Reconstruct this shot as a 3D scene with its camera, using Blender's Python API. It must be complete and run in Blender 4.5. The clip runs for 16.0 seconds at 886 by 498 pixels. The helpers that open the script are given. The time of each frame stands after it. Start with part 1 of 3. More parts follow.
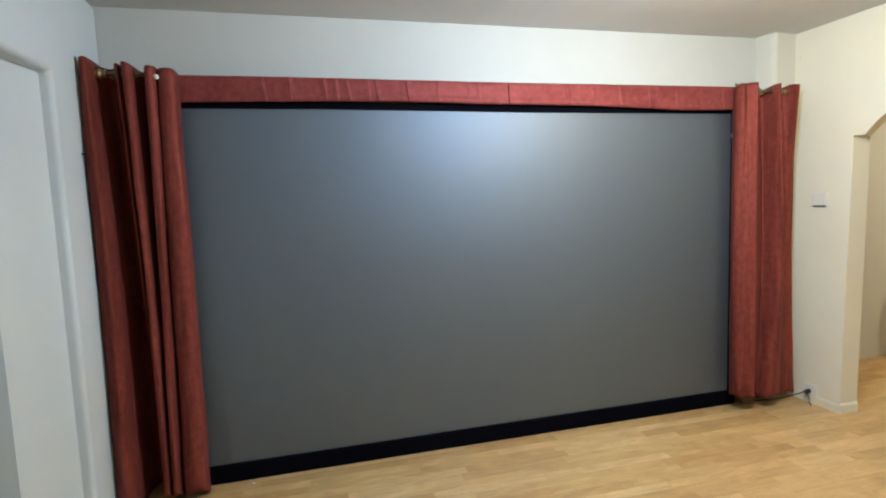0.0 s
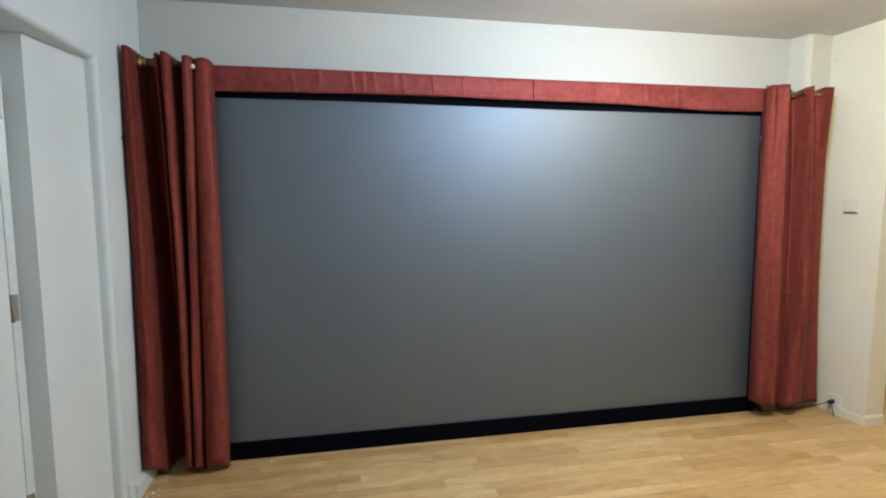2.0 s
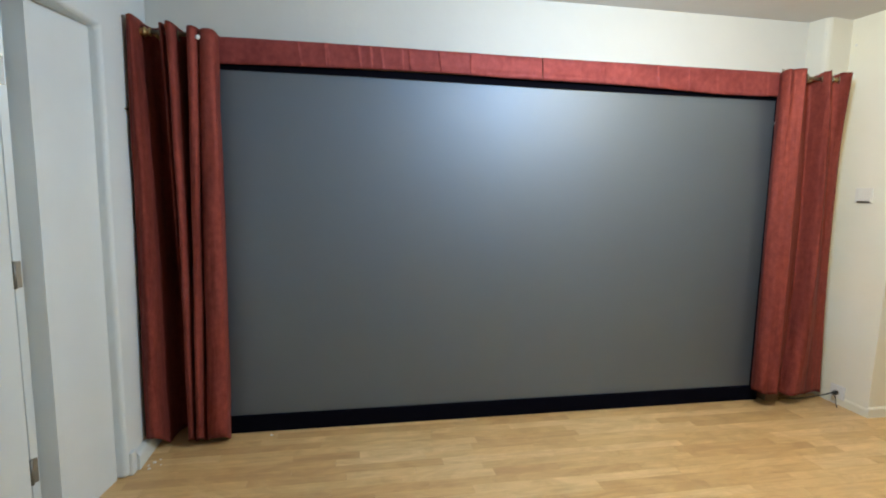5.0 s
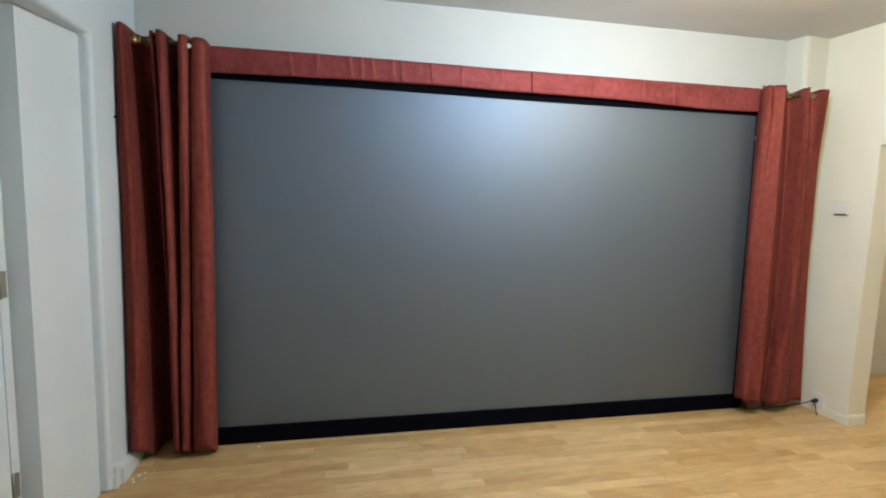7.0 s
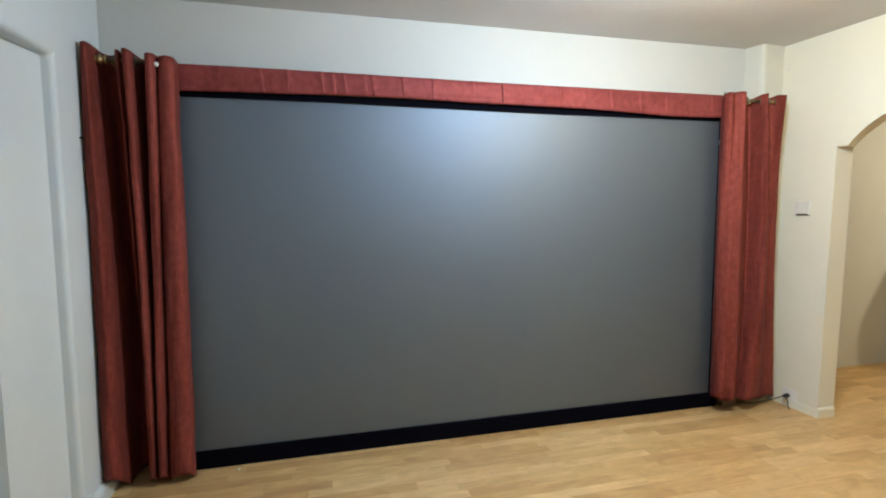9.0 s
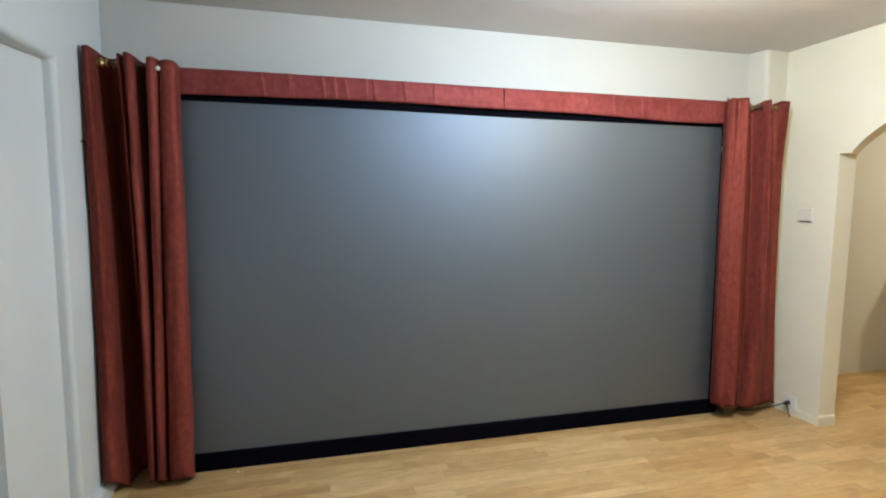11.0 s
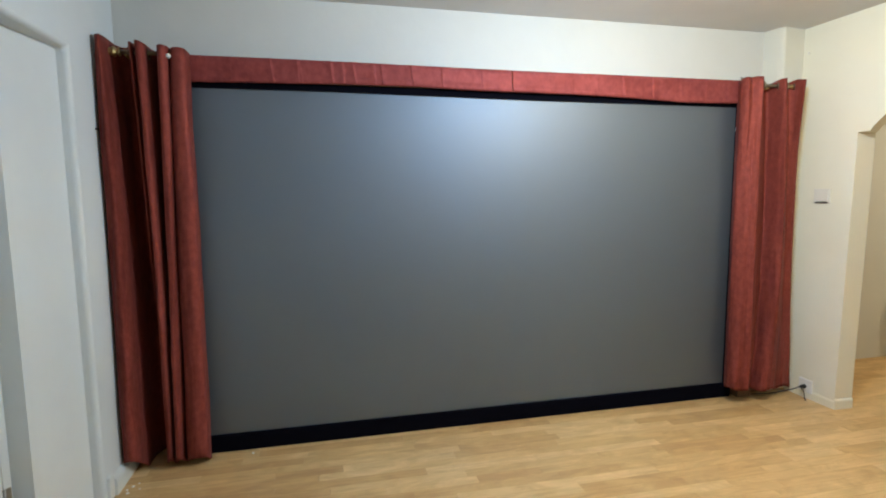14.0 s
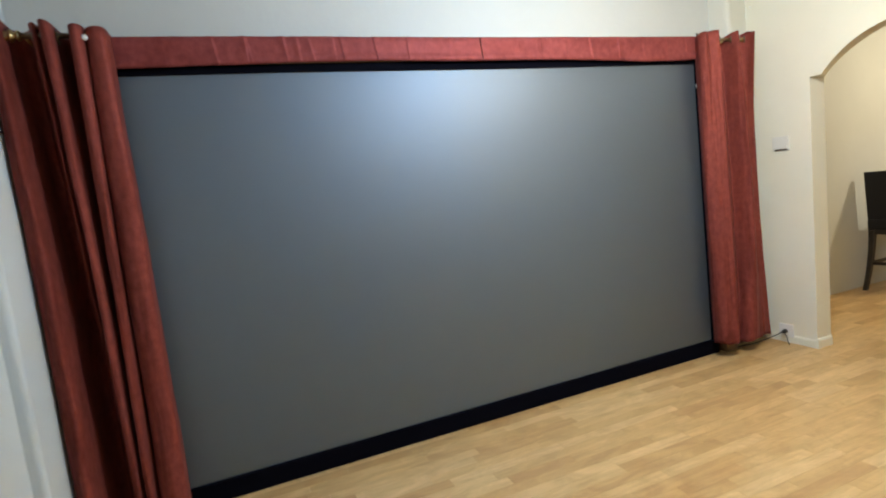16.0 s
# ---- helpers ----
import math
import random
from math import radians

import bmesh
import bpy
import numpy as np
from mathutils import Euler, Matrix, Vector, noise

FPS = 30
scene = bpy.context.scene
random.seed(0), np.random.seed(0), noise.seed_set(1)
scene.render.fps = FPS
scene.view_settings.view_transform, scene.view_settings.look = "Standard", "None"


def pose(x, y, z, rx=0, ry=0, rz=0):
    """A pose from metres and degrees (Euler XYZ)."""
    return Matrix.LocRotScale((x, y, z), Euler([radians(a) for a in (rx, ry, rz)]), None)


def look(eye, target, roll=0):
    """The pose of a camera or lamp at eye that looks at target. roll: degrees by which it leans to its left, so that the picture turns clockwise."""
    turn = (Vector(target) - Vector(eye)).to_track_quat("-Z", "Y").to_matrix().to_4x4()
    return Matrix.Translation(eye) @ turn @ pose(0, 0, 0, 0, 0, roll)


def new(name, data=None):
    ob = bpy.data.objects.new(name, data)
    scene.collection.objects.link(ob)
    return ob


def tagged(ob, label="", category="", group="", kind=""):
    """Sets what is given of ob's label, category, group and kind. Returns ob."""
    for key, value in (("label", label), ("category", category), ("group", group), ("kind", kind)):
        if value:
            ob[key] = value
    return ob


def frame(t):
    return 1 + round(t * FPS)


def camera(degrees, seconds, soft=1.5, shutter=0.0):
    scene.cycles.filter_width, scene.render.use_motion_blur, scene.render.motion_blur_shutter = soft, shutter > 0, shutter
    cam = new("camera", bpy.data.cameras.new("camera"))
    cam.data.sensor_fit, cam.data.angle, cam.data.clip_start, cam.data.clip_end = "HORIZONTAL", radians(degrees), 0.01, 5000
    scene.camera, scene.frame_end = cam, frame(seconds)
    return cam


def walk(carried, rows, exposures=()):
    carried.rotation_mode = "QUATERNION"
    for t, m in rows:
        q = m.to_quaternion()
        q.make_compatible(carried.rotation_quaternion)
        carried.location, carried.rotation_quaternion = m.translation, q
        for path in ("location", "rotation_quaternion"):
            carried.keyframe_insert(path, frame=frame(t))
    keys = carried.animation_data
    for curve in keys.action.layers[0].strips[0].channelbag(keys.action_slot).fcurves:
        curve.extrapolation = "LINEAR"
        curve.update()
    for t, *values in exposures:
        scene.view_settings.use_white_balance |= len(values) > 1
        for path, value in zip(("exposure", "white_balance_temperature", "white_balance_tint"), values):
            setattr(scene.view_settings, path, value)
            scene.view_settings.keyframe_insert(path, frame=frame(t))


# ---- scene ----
cam = camera(80.9, 16.0, soft=1.95, shutter=0.4)
PATH = [
    (0, (0.614, -2.894, 1.48), (1.099, -0.964, 1.289), -2.1),
    (0.5, (0.686, -2.946, 1.461), (1.126, -1.004, 1.273), 0.5),
    (1, (0.637, -2.947, 1.456), (1.006, -0.993, 1.247), 0.3),
    (1.5, (0.625, -2.952, 1.432), (1.009, -0.999, 1.237), -0.4),
    (2, (0.642, -2.952, 1.447), (1.028, -0.999, 1.254), -0.3),
    (2.5, (0.666, -2.951, 1.45), (1.065, -1.001, 1.259), -0.3),
    (3, (0.672, -2.947, 1.445), (1.097, -1.002, 1.259), -0.4),
    (3.5, (0.684, -2.939, 1.454), (1.103, -0.992, 1.262), 0.2),
    (4, (0.68, -2.937, 1.464), (1.073, -0.987, 1.259), 0.3),
    (4.2, (0.671, -2.933, 1.424), (1.018, -0.98, 1.165), 1.2),
    (6.5, (0.657, -2.96, 1.411), (1.065, -1.015, 1.19), 1.0),
    (7, (0.629, -2.947, 1.426), (1.047, -1.003, 1.209), 1.4),
    (7.5, (0.636, -2.954, 1.419), (1.051, -1.009, 1.216), 0.3),
    (8, (0.609, -2.951, 1.423), (1.091, -1.019, 1.235), -0.1),
    (10.5, (0.641, -2.959, 1.468), (1.156, -1.035, 1.29), -0.3),
    (11, (0.637, -2.953, 1.474), (1.134, -1.025, 1.289), 0.2),
    (11.5, (0.639, -2.958, 1.457), (1.125, -1.026, 1.274), 0.2),
    (12, (0.66, -2.967, 1.446), (1.143, -1.035, 1.256), 0.6),
    (12.5, (0.682, -2.978, 1.442), (1.167, -1.047, 1.245), 0.5),
    (13, (0.662, -2.964, 1.437), (1.16, -1.038, 1.239), 0.2),
    (13.5, (0.661, -2.967, 1.439), (1.123, -1.033, 1.232), -0.1),
    (14, (0.663, -2.974, 1.431), (1.104, -1.035, 1.214), -0.5),
    (14.5, (0.632, -2.971, 1.427), (1.082, -1.035, 1.203), 0.1),
    (15, (0.557, -2.918, 1.432), (0.96, -0.979, 1.156), -2.2),
    (15.2, (0.409, -2.837, 1.432), (0.922, -0.929, 1.125), -3.4),
    (15.3, (0.410, -2.832, 1.425), (0.991, -0.945, 1.108), -4.1),
    (15.5, (0.414, -2.817, 1.417), (1.055, -0.952, 1.082), -3.8),
    (15.7, (0.352, -2.763, 1.335), (1.078, -0.920, 1.066), -4.2),
    (15.8, (0.356, -2.715, 1.360), (1.077, -0.866, 1.108), -5.1),
    (16, (0.392, -2.621, 1.322), (1.113, -0.767, 1.111), -6.8),
]
walk(cam, [(t, look(eye, target, roll)) for t, eye, target, roll in PATH])

# ---- light ----
world = bpy.data.worlds.new("world")
scene.world = world
world.use_nodes = True
world.node_tree.nodes["Background"].inputs[0].default_value = (0.6, 0.7, 0.8, 1)
world.node_tree.nodes["Background"].inputs[1].default_value = 0.02
scene.view_settings.exposure = 0.0


def lamp(name, place, power, colour, radius):
    data = bpy.data.lights.new(name, "POINT")
    data.energy, data.color, data.shadow_soft_size = power, colour, radius
    ob = new(name, data)
    ob.location = place
    return ob


# one room lamp, split in two; the warm half is added for tint
lamp("room_lamp_cool_half", (2.00, -1.42, 2.28), 73, (0.395, 0.73, 1.165), 0.10)
lamp("room_lamp_warm_half", (2.34, -1.42, 2.28), 68, (1.0, 0.79, 0.41), 0.10)
lamp("dining_lamp", (6.25, -0.95, 2.15), 62, (1.0, 0.88, 0.62), 0.05)


# ---- materials ----
def material(name, colour, rough=0.6, metal=0.0, spec=0.5):
    m = bpy.data.materials.new(name)
    m.use_nodes = True
    b = m.node_tree.nodes["Principled BSDF"]
    b.inputs["Base Color"].default_value = (*colour, 1)
    b.inputs["Roughness"].default_value = rough
    b.inputs["Metallic"].default_value = metal
    b.inputs["Specular IOR Level"].default_value = spec
    return m


def node(m, kind, **values):
    n = m.node_tree.nodes.new(kind)
    for key, value in values.items():
        n.inputs[key.replace("_", " ")].default_value = value
    return n


def link(m, a, out, b, inp):
    m.node_tree.links.new(a.outputs[out], b.inputs[inp])


def coords(m, scale=(1, 1, 1), source="Object"):
    c = m.node_tree.nodes.new("ShaderNodeTexCoord")
    g = node(m, "ShaderNodeMapping", Scale=scale)
    link(m, c, source, g, "Vector")
    return g


def mottle(m, low, high, scale, stretch=(1, 1, 1), detail=4.0, source="Object"):
    """Colour that wanders between low and high."""
    g = coords(m, stretch, source)
    n = node(m, "ShaderNodeTexNoise", Scale=scale, Detail=detail, Roughness=0.6)
    link(m, g, "Vector", n, "Vector")
    r = m.node_tree.nodes.new("ShaderNodeValToRGB")
    r.color_ramp.elements[0].position, r.color_ramp.elements[1].position = 0.3, 0.7
    r.color_ramp.elements[0].color, r.color_ramp.elements[1].color = (*low, 1), (*high, 1)
    link(m, n, "Fac", r, "Fac")
    link(m, r, "Color", m.node_tree.nodes["Principled BSDF"], "Base Color")
    return r


def relief(m, scale, strength, distance=0.002, stretch=(1, 1, 1), detail=3.0):
    g = coords(m, stretch)
    n = node(m, "ShaderNodeTexNoise", Scale=scale, Detail=detail)
    b = node(m, "ShaderNodeBump", Strength=strength, Distance=distance)
    link(m, g, "Vector", n, "Vector")
    link(m, n, "Fac", b, "Height")
    link(m, b, "Normal", m.node_tree.nodes["Principled BSDF"], "Normal")
    return b


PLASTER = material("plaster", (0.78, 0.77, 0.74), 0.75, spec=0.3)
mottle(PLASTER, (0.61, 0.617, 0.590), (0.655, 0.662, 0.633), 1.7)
relief(PLASTER, 34, 0.22, 0.004)
COOL_PLASTER = material("cool_white_plaster", (0.74, 0.78, 0.80), 0.7, spec=0.3)
mottle(COOL_PLASTER, (0.62, 0.675, 0.705), (0.665, 0.72, 0.75), 1.7)
relief(COOL_PLASTER, 34, 0.22, 0.004)
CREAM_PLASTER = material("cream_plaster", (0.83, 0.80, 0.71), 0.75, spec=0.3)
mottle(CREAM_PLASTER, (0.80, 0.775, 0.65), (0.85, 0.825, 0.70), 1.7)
relief(CREAM_PLASTER, 34, 0.22, 0.004)
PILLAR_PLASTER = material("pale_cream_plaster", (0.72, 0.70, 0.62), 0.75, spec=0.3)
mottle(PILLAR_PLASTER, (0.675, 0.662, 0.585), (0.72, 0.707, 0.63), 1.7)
relief(PILLAR_PLASTER, 34, 0.22, 0.004)
CEILING = material("ceiling_paint", (0.6, 0.58, 0.56), 0.85, spec=0.2)
mottle(CEILING, (0.62, 0.605, 0.59), (0.68, 0.665, 0.65), 1.2)
relief(CEILING, 45, 0.15, 0.003)
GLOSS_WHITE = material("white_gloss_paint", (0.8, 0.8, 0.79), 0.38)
mottle(GLOSS_WHITE, (0.65, 0.70, 0.72), (0.695, 0.745, 0.765), 2.5)
relief(GLOSS_WHITE, 18, 0.08, 0.003, (1, 1, 0.2))
VELVET = material("black_velvet", (0.004, 0.004, 0.007), 1.0, spec=0.0)
SCREEN = material("grey_screen", (0.160, 0.176, 0.203), 0.575, 0.82, 0.5)
mottle(SCREEN, (0.167, 0.199, 0.240), (0.180, 0.214, 0.258), 420, detail=2)
relief(SCREEN, 900, 0.05, 0.0006)
BRASS = material("aged_brass", (0.50, 0.37, 0.17), 0.32, 1.0)
STEEL = material("dull_metal", (0.20, 0.17, 0.12), 0.5, 1.0)
HINGE = material("worn_hinge", (0.27, 0.26, 0.24), 0.5, 0.8)
ROD = material("dull_rod", (0.24, 0.20, 0.14), 0.45, 0.9)
PLASTIC = material("white_plastic", (0.80, 0.80, 0.78), 0.35)
SWITCH = material("aged_plastic", (0.75, 0.735, 0.67), 0.4)
BLACK = material("black_rubber", (0.012, 0.012, 0.012), 0.5)
LEATHER = material("black_leather", (0.008, 0.0075, 0.009), 0.55, spec=0.3)
relief(LEATHER, 160, 0.25, 0.001)
DARKWOOD = material("dark_wood", (0.018, 0.012, 0.009), 0.4)
BLOCK = material("brown_wood", (0.11, 0.06, 0.03), 0.6)
mottle(BLOCK, (0.15, 0.085, 0.04), (0.24, 0.14, 0.07), 9, (1, 8, 8))
SUBFLOOR = material("subfloor", (0.12, 0.08, 0.045), 0.8)
CHIP = material("paint_chip", (0.8, 0.8, 0.78), 0.7)


def cloth(name, low, high, streak, dark):
    m = material(name, high, 0.56, 0.24, spec=0.12)
    b = m.node_tree.nodes["Principled BSDF"]
    b.inputs["Specular Tint"].default_value = (0.45, 0.16, 0.13, 1)
    b.inputs["Sheen Weight"].default_value = 0.03
    b.inputs["Sheen Roughness"].default_value = 0.45
    b.inputs["Sheen Tint"].default_value = (1.0, 0.6, 0.55, 1)
    fine = mottle(m, low, high, 34, (1, 1, 0.8), 8)
    # broad random streaks: crushed pile, plus fold shade put into the colour
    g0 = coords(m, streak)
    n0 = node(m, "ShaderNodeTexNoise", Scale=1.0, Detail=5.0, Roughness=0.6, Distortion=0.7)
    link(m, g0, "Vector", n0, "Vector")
    nap_shade = m.node_tree.nodes.new("ShaderNodeValToRGB")
    nap_shade.color_ramp.elements[0].position, nap_shade.color_ramp.elements[1].position = 0.38, 0.52
    nap_shade.color_ramp.elements[0].color, nap_shade.color_ramp.elements[1].color = (dark, dark * 0.95, dark * 0.95, 1), (1.10, 1.10, 1.10, 1)
    link(m, n0, "Fac", nap_shade, "Fac")
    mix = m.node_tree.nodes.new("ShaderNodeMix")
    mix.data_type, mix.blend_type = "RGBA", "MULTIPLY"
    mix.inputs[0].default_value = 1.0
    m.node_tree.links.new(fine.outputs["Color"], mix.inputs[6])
    m.node_tree.links.new(nap_shade.outputs["Color"], mix.inputs[7])
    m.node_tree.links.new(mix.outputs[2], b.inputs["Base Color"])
    # slubs across the weave, over soft crushed creases
    g = coords(m, (9, 9, 210))
    n = node(m, "ShaderNodeTexNoise", Scale=1.0, Detail=3.0)
    link(m, g, "Vector", n, "Vector")
    g2 = coords(m, (1, 1, 0.6))
    n2 = node(m, "ShaderNodeTexNoise", Scale=38.0, Detail=3.0)
    link(m, g2, "Vector", n2, "Vector")
    b1 = node(m, "ShaderNodeBump", Strength=0.16, Distance=0.001)
    b2 = node(m, "ShaderNodeBump", Strength=0.45, Distance=0.004)
    link(m, n, "Fac", b1, "Height")
    link(m, n2, "Fac", b2, "Height")
    link(m, b2, "Normal", b1, "Normal")
    link(m, b1, "Normal", b, "Normal")
    return m


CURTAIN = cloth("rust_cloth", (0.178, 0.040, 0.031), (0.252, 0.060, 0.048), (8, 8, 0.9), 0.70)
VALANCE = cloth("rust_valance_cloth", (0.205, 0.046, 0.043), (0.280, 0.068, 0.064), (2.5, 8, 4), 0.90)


def oak(random_source):
    """Oak laminate; each strip takes its own tone and stretch of grain."""
    m = material("oak_" + random_source.lower().replace(" ", "_"), (0.5, 0.32, 0.15), 0.36, spec=0.45)
    b = m.node_tree.nodes["Principled BSDF"]
    if random_source == "Random":
        pick = m.node_tree.nodes.new("ShaderNodeObjectInfo")
    else:
        pick = m.node_tree.nodes.new("ShaderNodeNewGeometry")
    geo = m.node_tree.nodes.new("ShaderNodeNewGeometry")
    shift = node(m, "ShaderNodeVectorMath")
    shift.operation = "MULTIPLY_ADD"
    shift.inputs[1].default_value = (23.0, 57.0, 11.0)
    link(m, pick, random_source, shift, 0)
    link(m, geo, "Position", shift, 2)
    g = node(m, "ShaderNodeMapping", Scale=(2.2, 34, 1))
    link(m, shift, "Vector", g, "Vector")
    n = node(m, "ShaderNodeTexNoise", Scale=1.6, Detail=6.0, Roughness=0.62, Distortion=0.6)
    link(m, g, "Vector", n, "Vector")
    grain = m.node_tree.nodes.new("ShaderNodeValToRGB")
    grain.color_ramp.elements[0].position, grain.color_ramp.elements[1].position = 0.28, 0.72
    grain.color_ramp.elements[0].color = (0.87, 0.85, 0.81, 1)
    grain.color_ramp.elements[1].color = (1.08, 1.08, 1.08, 1)
    link(m, n, "Fac", grain, "Fac")
    tone = m.node_tree.nodes.new("ShaderNodeValToRGB")
    for place, colour in ((0.0, (0.505, 0.307, 0.131, 1)), (1.0, (0.665, 0.46, 0.23, 1))):
        tone.color_ramp.elements[int(place)].position = place
        tone.color_ramp.elements[int(place)].color = colour
    e = tone.color_ramp.elements.new(0.5)
    e.color = (0.59, 0.385, 0.175, 1)
    link(m, pick, random_source, tone, "Fac")
    mix = m.node_tree.nodes.new("ShaderNodeMix")
    mix.data_type, mix.blend_type = "RGBA", "MULTIPLY"
    mix.inputs[0].default_value = 1.0
    m.node_tree.links.new(tone.outputs["Color"], mix.inputs[6])
    m.node_tree.links.new(grain.outputs["Color"], mix.inputs[7])
    g3 = node(m, "ShaderNodeMapping", Scale=(3.6, 7.0, 1))
    link(m, shift, "Vector", g3, "Vector")
    n3 = node(m, "ShaderNodeTexNoise", Scale=1.0, Detail=5.0, Roughness=0.65, Distortion=1.2)
    link(m, g3, "Vector", n3, "Vector")
    blot = m.node_tree.nodes.new("ShaderNodeValToRGB")
    blot.color_ramp.elements[0].position, blot.color_ramp.elements[1].position = 0.32, 0.66
    blot.color_ramp.elements[0].color, blot.color_ramp.elements[1].color = (0.84, 0.81, 0.77, 1), (1.12, 1.13, 1.14, 1)
    link(m, n3, "Fac", blot, "Fac")
    mix2 = m.node_tree.nodes.new("ShaderNodeMix")
    mix2.data_type, mix2.blend_type = "RGBA", "MULTIPLY"
    mix2.inputs[0].default_value = 1.0
    m.node_tree.links.new(mix.outputs[2], mix2.inputs[6])
    m.node_tree.links.new(blot.outputs["Color"], mix2.inputs[7])
    m.node_tree.links.new(mix2.outputs[2], b.inputs["Base Color"])
    rough = node(m, "ShaderNodeMapRange")
    rough.inputs["To Min"].default_value, rough.inputs["To Max"].default_value = 0.30, 0.46
    link(m, n, "Fac", rough, "Value")
    link(m, rough, "Result", b, "Roughness")
    bump = node(m, "ShaderNodeBump", Strength=0.06, Distance=0.001)
    link(m, n, "Fac", bump, "Height")
    link(m, bump, "Normal", b, "Normal")
    return m


OAK = oak("Random")
OAK_FAR = oak("Random Per Island")


# ---- mesh helpers ----
def mesh(name, bm, mat, smooth=False):
    bmesh.ops.recalc_face_normals(bm, faces=bm.faces)
    data = bpy.data.meshes.new(name)
    bm.to_mesh(data)
    bm.free()
    data.materials.append(mat)
    if smooth:
        for p in data.polygons:
            p.use_smooth = True
    return data


def part(name, bm, mat, parent=None, label="", smooth=False):
    ob = new(name, mesh(name, bm, mat, smooth))
    if parent:
        ob.parent = parent
    return tagged(ob, label)


def thing(name, place, label, category, group="", kind=""):
    ob = new(name)
    ob.location = place
    ob.empty_display_size = 0.05
    return tagged(ob, label, category, group, kind)


def box(x0, y0, z0, x1, y1, z1, bevel=0.0, bm=None):
    bm = bm or bmesh.new()
    made = bmesh.ops.create_cube(bm, size=1.0, matrix=Matrix.LocRotScale(
        ((x0 + x1) / 2, (y0 + y1) / 2, (z0 + z1) / 2), None, (abs(x1 - x0), abs(y1 - y0), abs(z1 - z0))))
    if bevel:
        edges = list({e for v in made["verts"] for e in v.link_edges})
        bmesh.ops.bevel(bm, geom=edges, offset=bevel, segments=2, affect="EDGES", profile=0.6)
    return bm


def prism(outline, axis, a, b):
    """An outline of (u, v) pairs pushed along an axis from a to b."""
    def at(u, v, w):
        return {"x": (w, u, v), "y": (u, w, v), "z": (u, v, w)}[axis]
    bm = bmesh.new()
    face = bm.faces.new([bm.verts.new(at(u, v, a)) for u, v in outline])
    out = bmesh.ops.extrude_face_region(bm, geom=[face])
    step = Vector(at(0, 0, b)) - Vector(at(0, 0, a))
    bmesh.ops.translate(bm, vec=step, verts=[v for v in out["geom"] if isinstance(v, bmesh.types.BMVert)])
    return bm


def tube(points, radius, sides=10, bm=None, caps=True):
    """A round bar along points; radius may be one number or one for each point."""
    bm = bm or bmesh.new()
    pts = [Vector(p) for p in points]
    radii = radius if isinstance(radius, (list, tuple)) else [radius] * len(pts)
    rings = []
    for i, p in enumerate(pts):
        way = (pts[min(i + 1, len(pts) - 1)] - pts[max(i - 1, 0)]).normalized()
        side = way.cross(Vector((0, 0, 1)))
        side = side.normalized() if side.length > 1e-4 else Vector((1, 0, 0))
        up = side.cross(way)
        rings.append([bm.verts.new(p + radii[i] * (math.cos(k * math.tau / sides) * side + math.sin(k * math.tau / sides) * up))
                      for k in range(sides)])
    for r, q in zip(rings, rings[1:]):
        for k in range(sides):
            bm.faces.new((r[k], r[(k + 1) % sides], q[(k + 1) % sides], q[k]))
    if caps:
        bm.faces.new(rings[0])
        bm.faces.new(rings[-1][::-1])
    return bm


def ring(centre, way, radius, thick, bm=None, steps=20, sides=8):
    bm = bm or bmesh.new()
    q = Vector(way).to_track_quat("Z", "Y")
    grid = []
    for i in range(steps):
        a = i * math.tau / steps
        row = []
        for j in range(sides):
            c = j * math.tau / sides
            r = radius + thick * math.cos(c)
            row.append(bm.verts.new(Vector(centre) + q @ Vector((r * math.cos(a), r * math.sin(a), 0.6 * thick * math.sin(c)))))
        grid.append(row)
    for i in range(steps):
        for j in range(sides):
            bm.faces.new((grid[i][j], grid[(i + 1) % steps][j], grid[(i + 1) % steps][(j + 1) % sides], grid[i][(j + 1) % sides]))
    return bm


def smooth_line(points, steps):
    """Points along a soft curve through the given ones (Catmull-Rom)."""
    p = [Vector((*a, 0)) for a in points]
    p = [2 * p[0] - p[1]] + p + [2 * p[-1] - p[-2]]
    out = []
    n = len(p) - 3
    for k in range(steps + 1):
        u = k / steps * n
        i = min(int(u), n - 1)
        t = u - i
        a, b, c, d = p[i:i + 4]
        out.append(0.5 * ((2 * b) + (c - a) * t + (2 * a - 5 * b + 4 * c - d) * t * t + (3 * b - a - 3 * c + d) * t ** 3))
    return out


# ---- the setting ----
WALL_Y, LEFT_X, RIGHT_X, TOP = 0.14, -0.37, 3.862, 2.50
BACK_Y, HALL_Y, HALL_X = -6.4, 0.41, 8.4

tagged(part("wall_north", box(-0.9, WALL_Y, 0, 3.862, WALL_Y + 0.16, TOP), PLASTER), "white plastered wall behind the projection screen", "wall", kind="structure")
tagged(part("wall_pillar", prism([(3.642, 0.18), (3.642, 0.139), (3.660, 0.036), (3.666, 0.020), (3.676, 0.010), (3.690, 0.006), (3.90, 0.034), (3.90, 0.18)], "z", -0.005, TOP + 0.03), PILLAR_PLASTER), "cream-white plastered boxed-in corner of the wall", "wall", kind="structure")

# the wall with the arched opening
def arch_line(half, rise):
    r = (half * half + rise * rise) / (2 * rise)
    a0 = math.asin(half / r)
    return [(-0.90 - r * math.sin(a), 1.775 + rise - r + r * math.cos(a)) for a in (-a0 + 2 * a0 * i / 40 for i in range(41))]


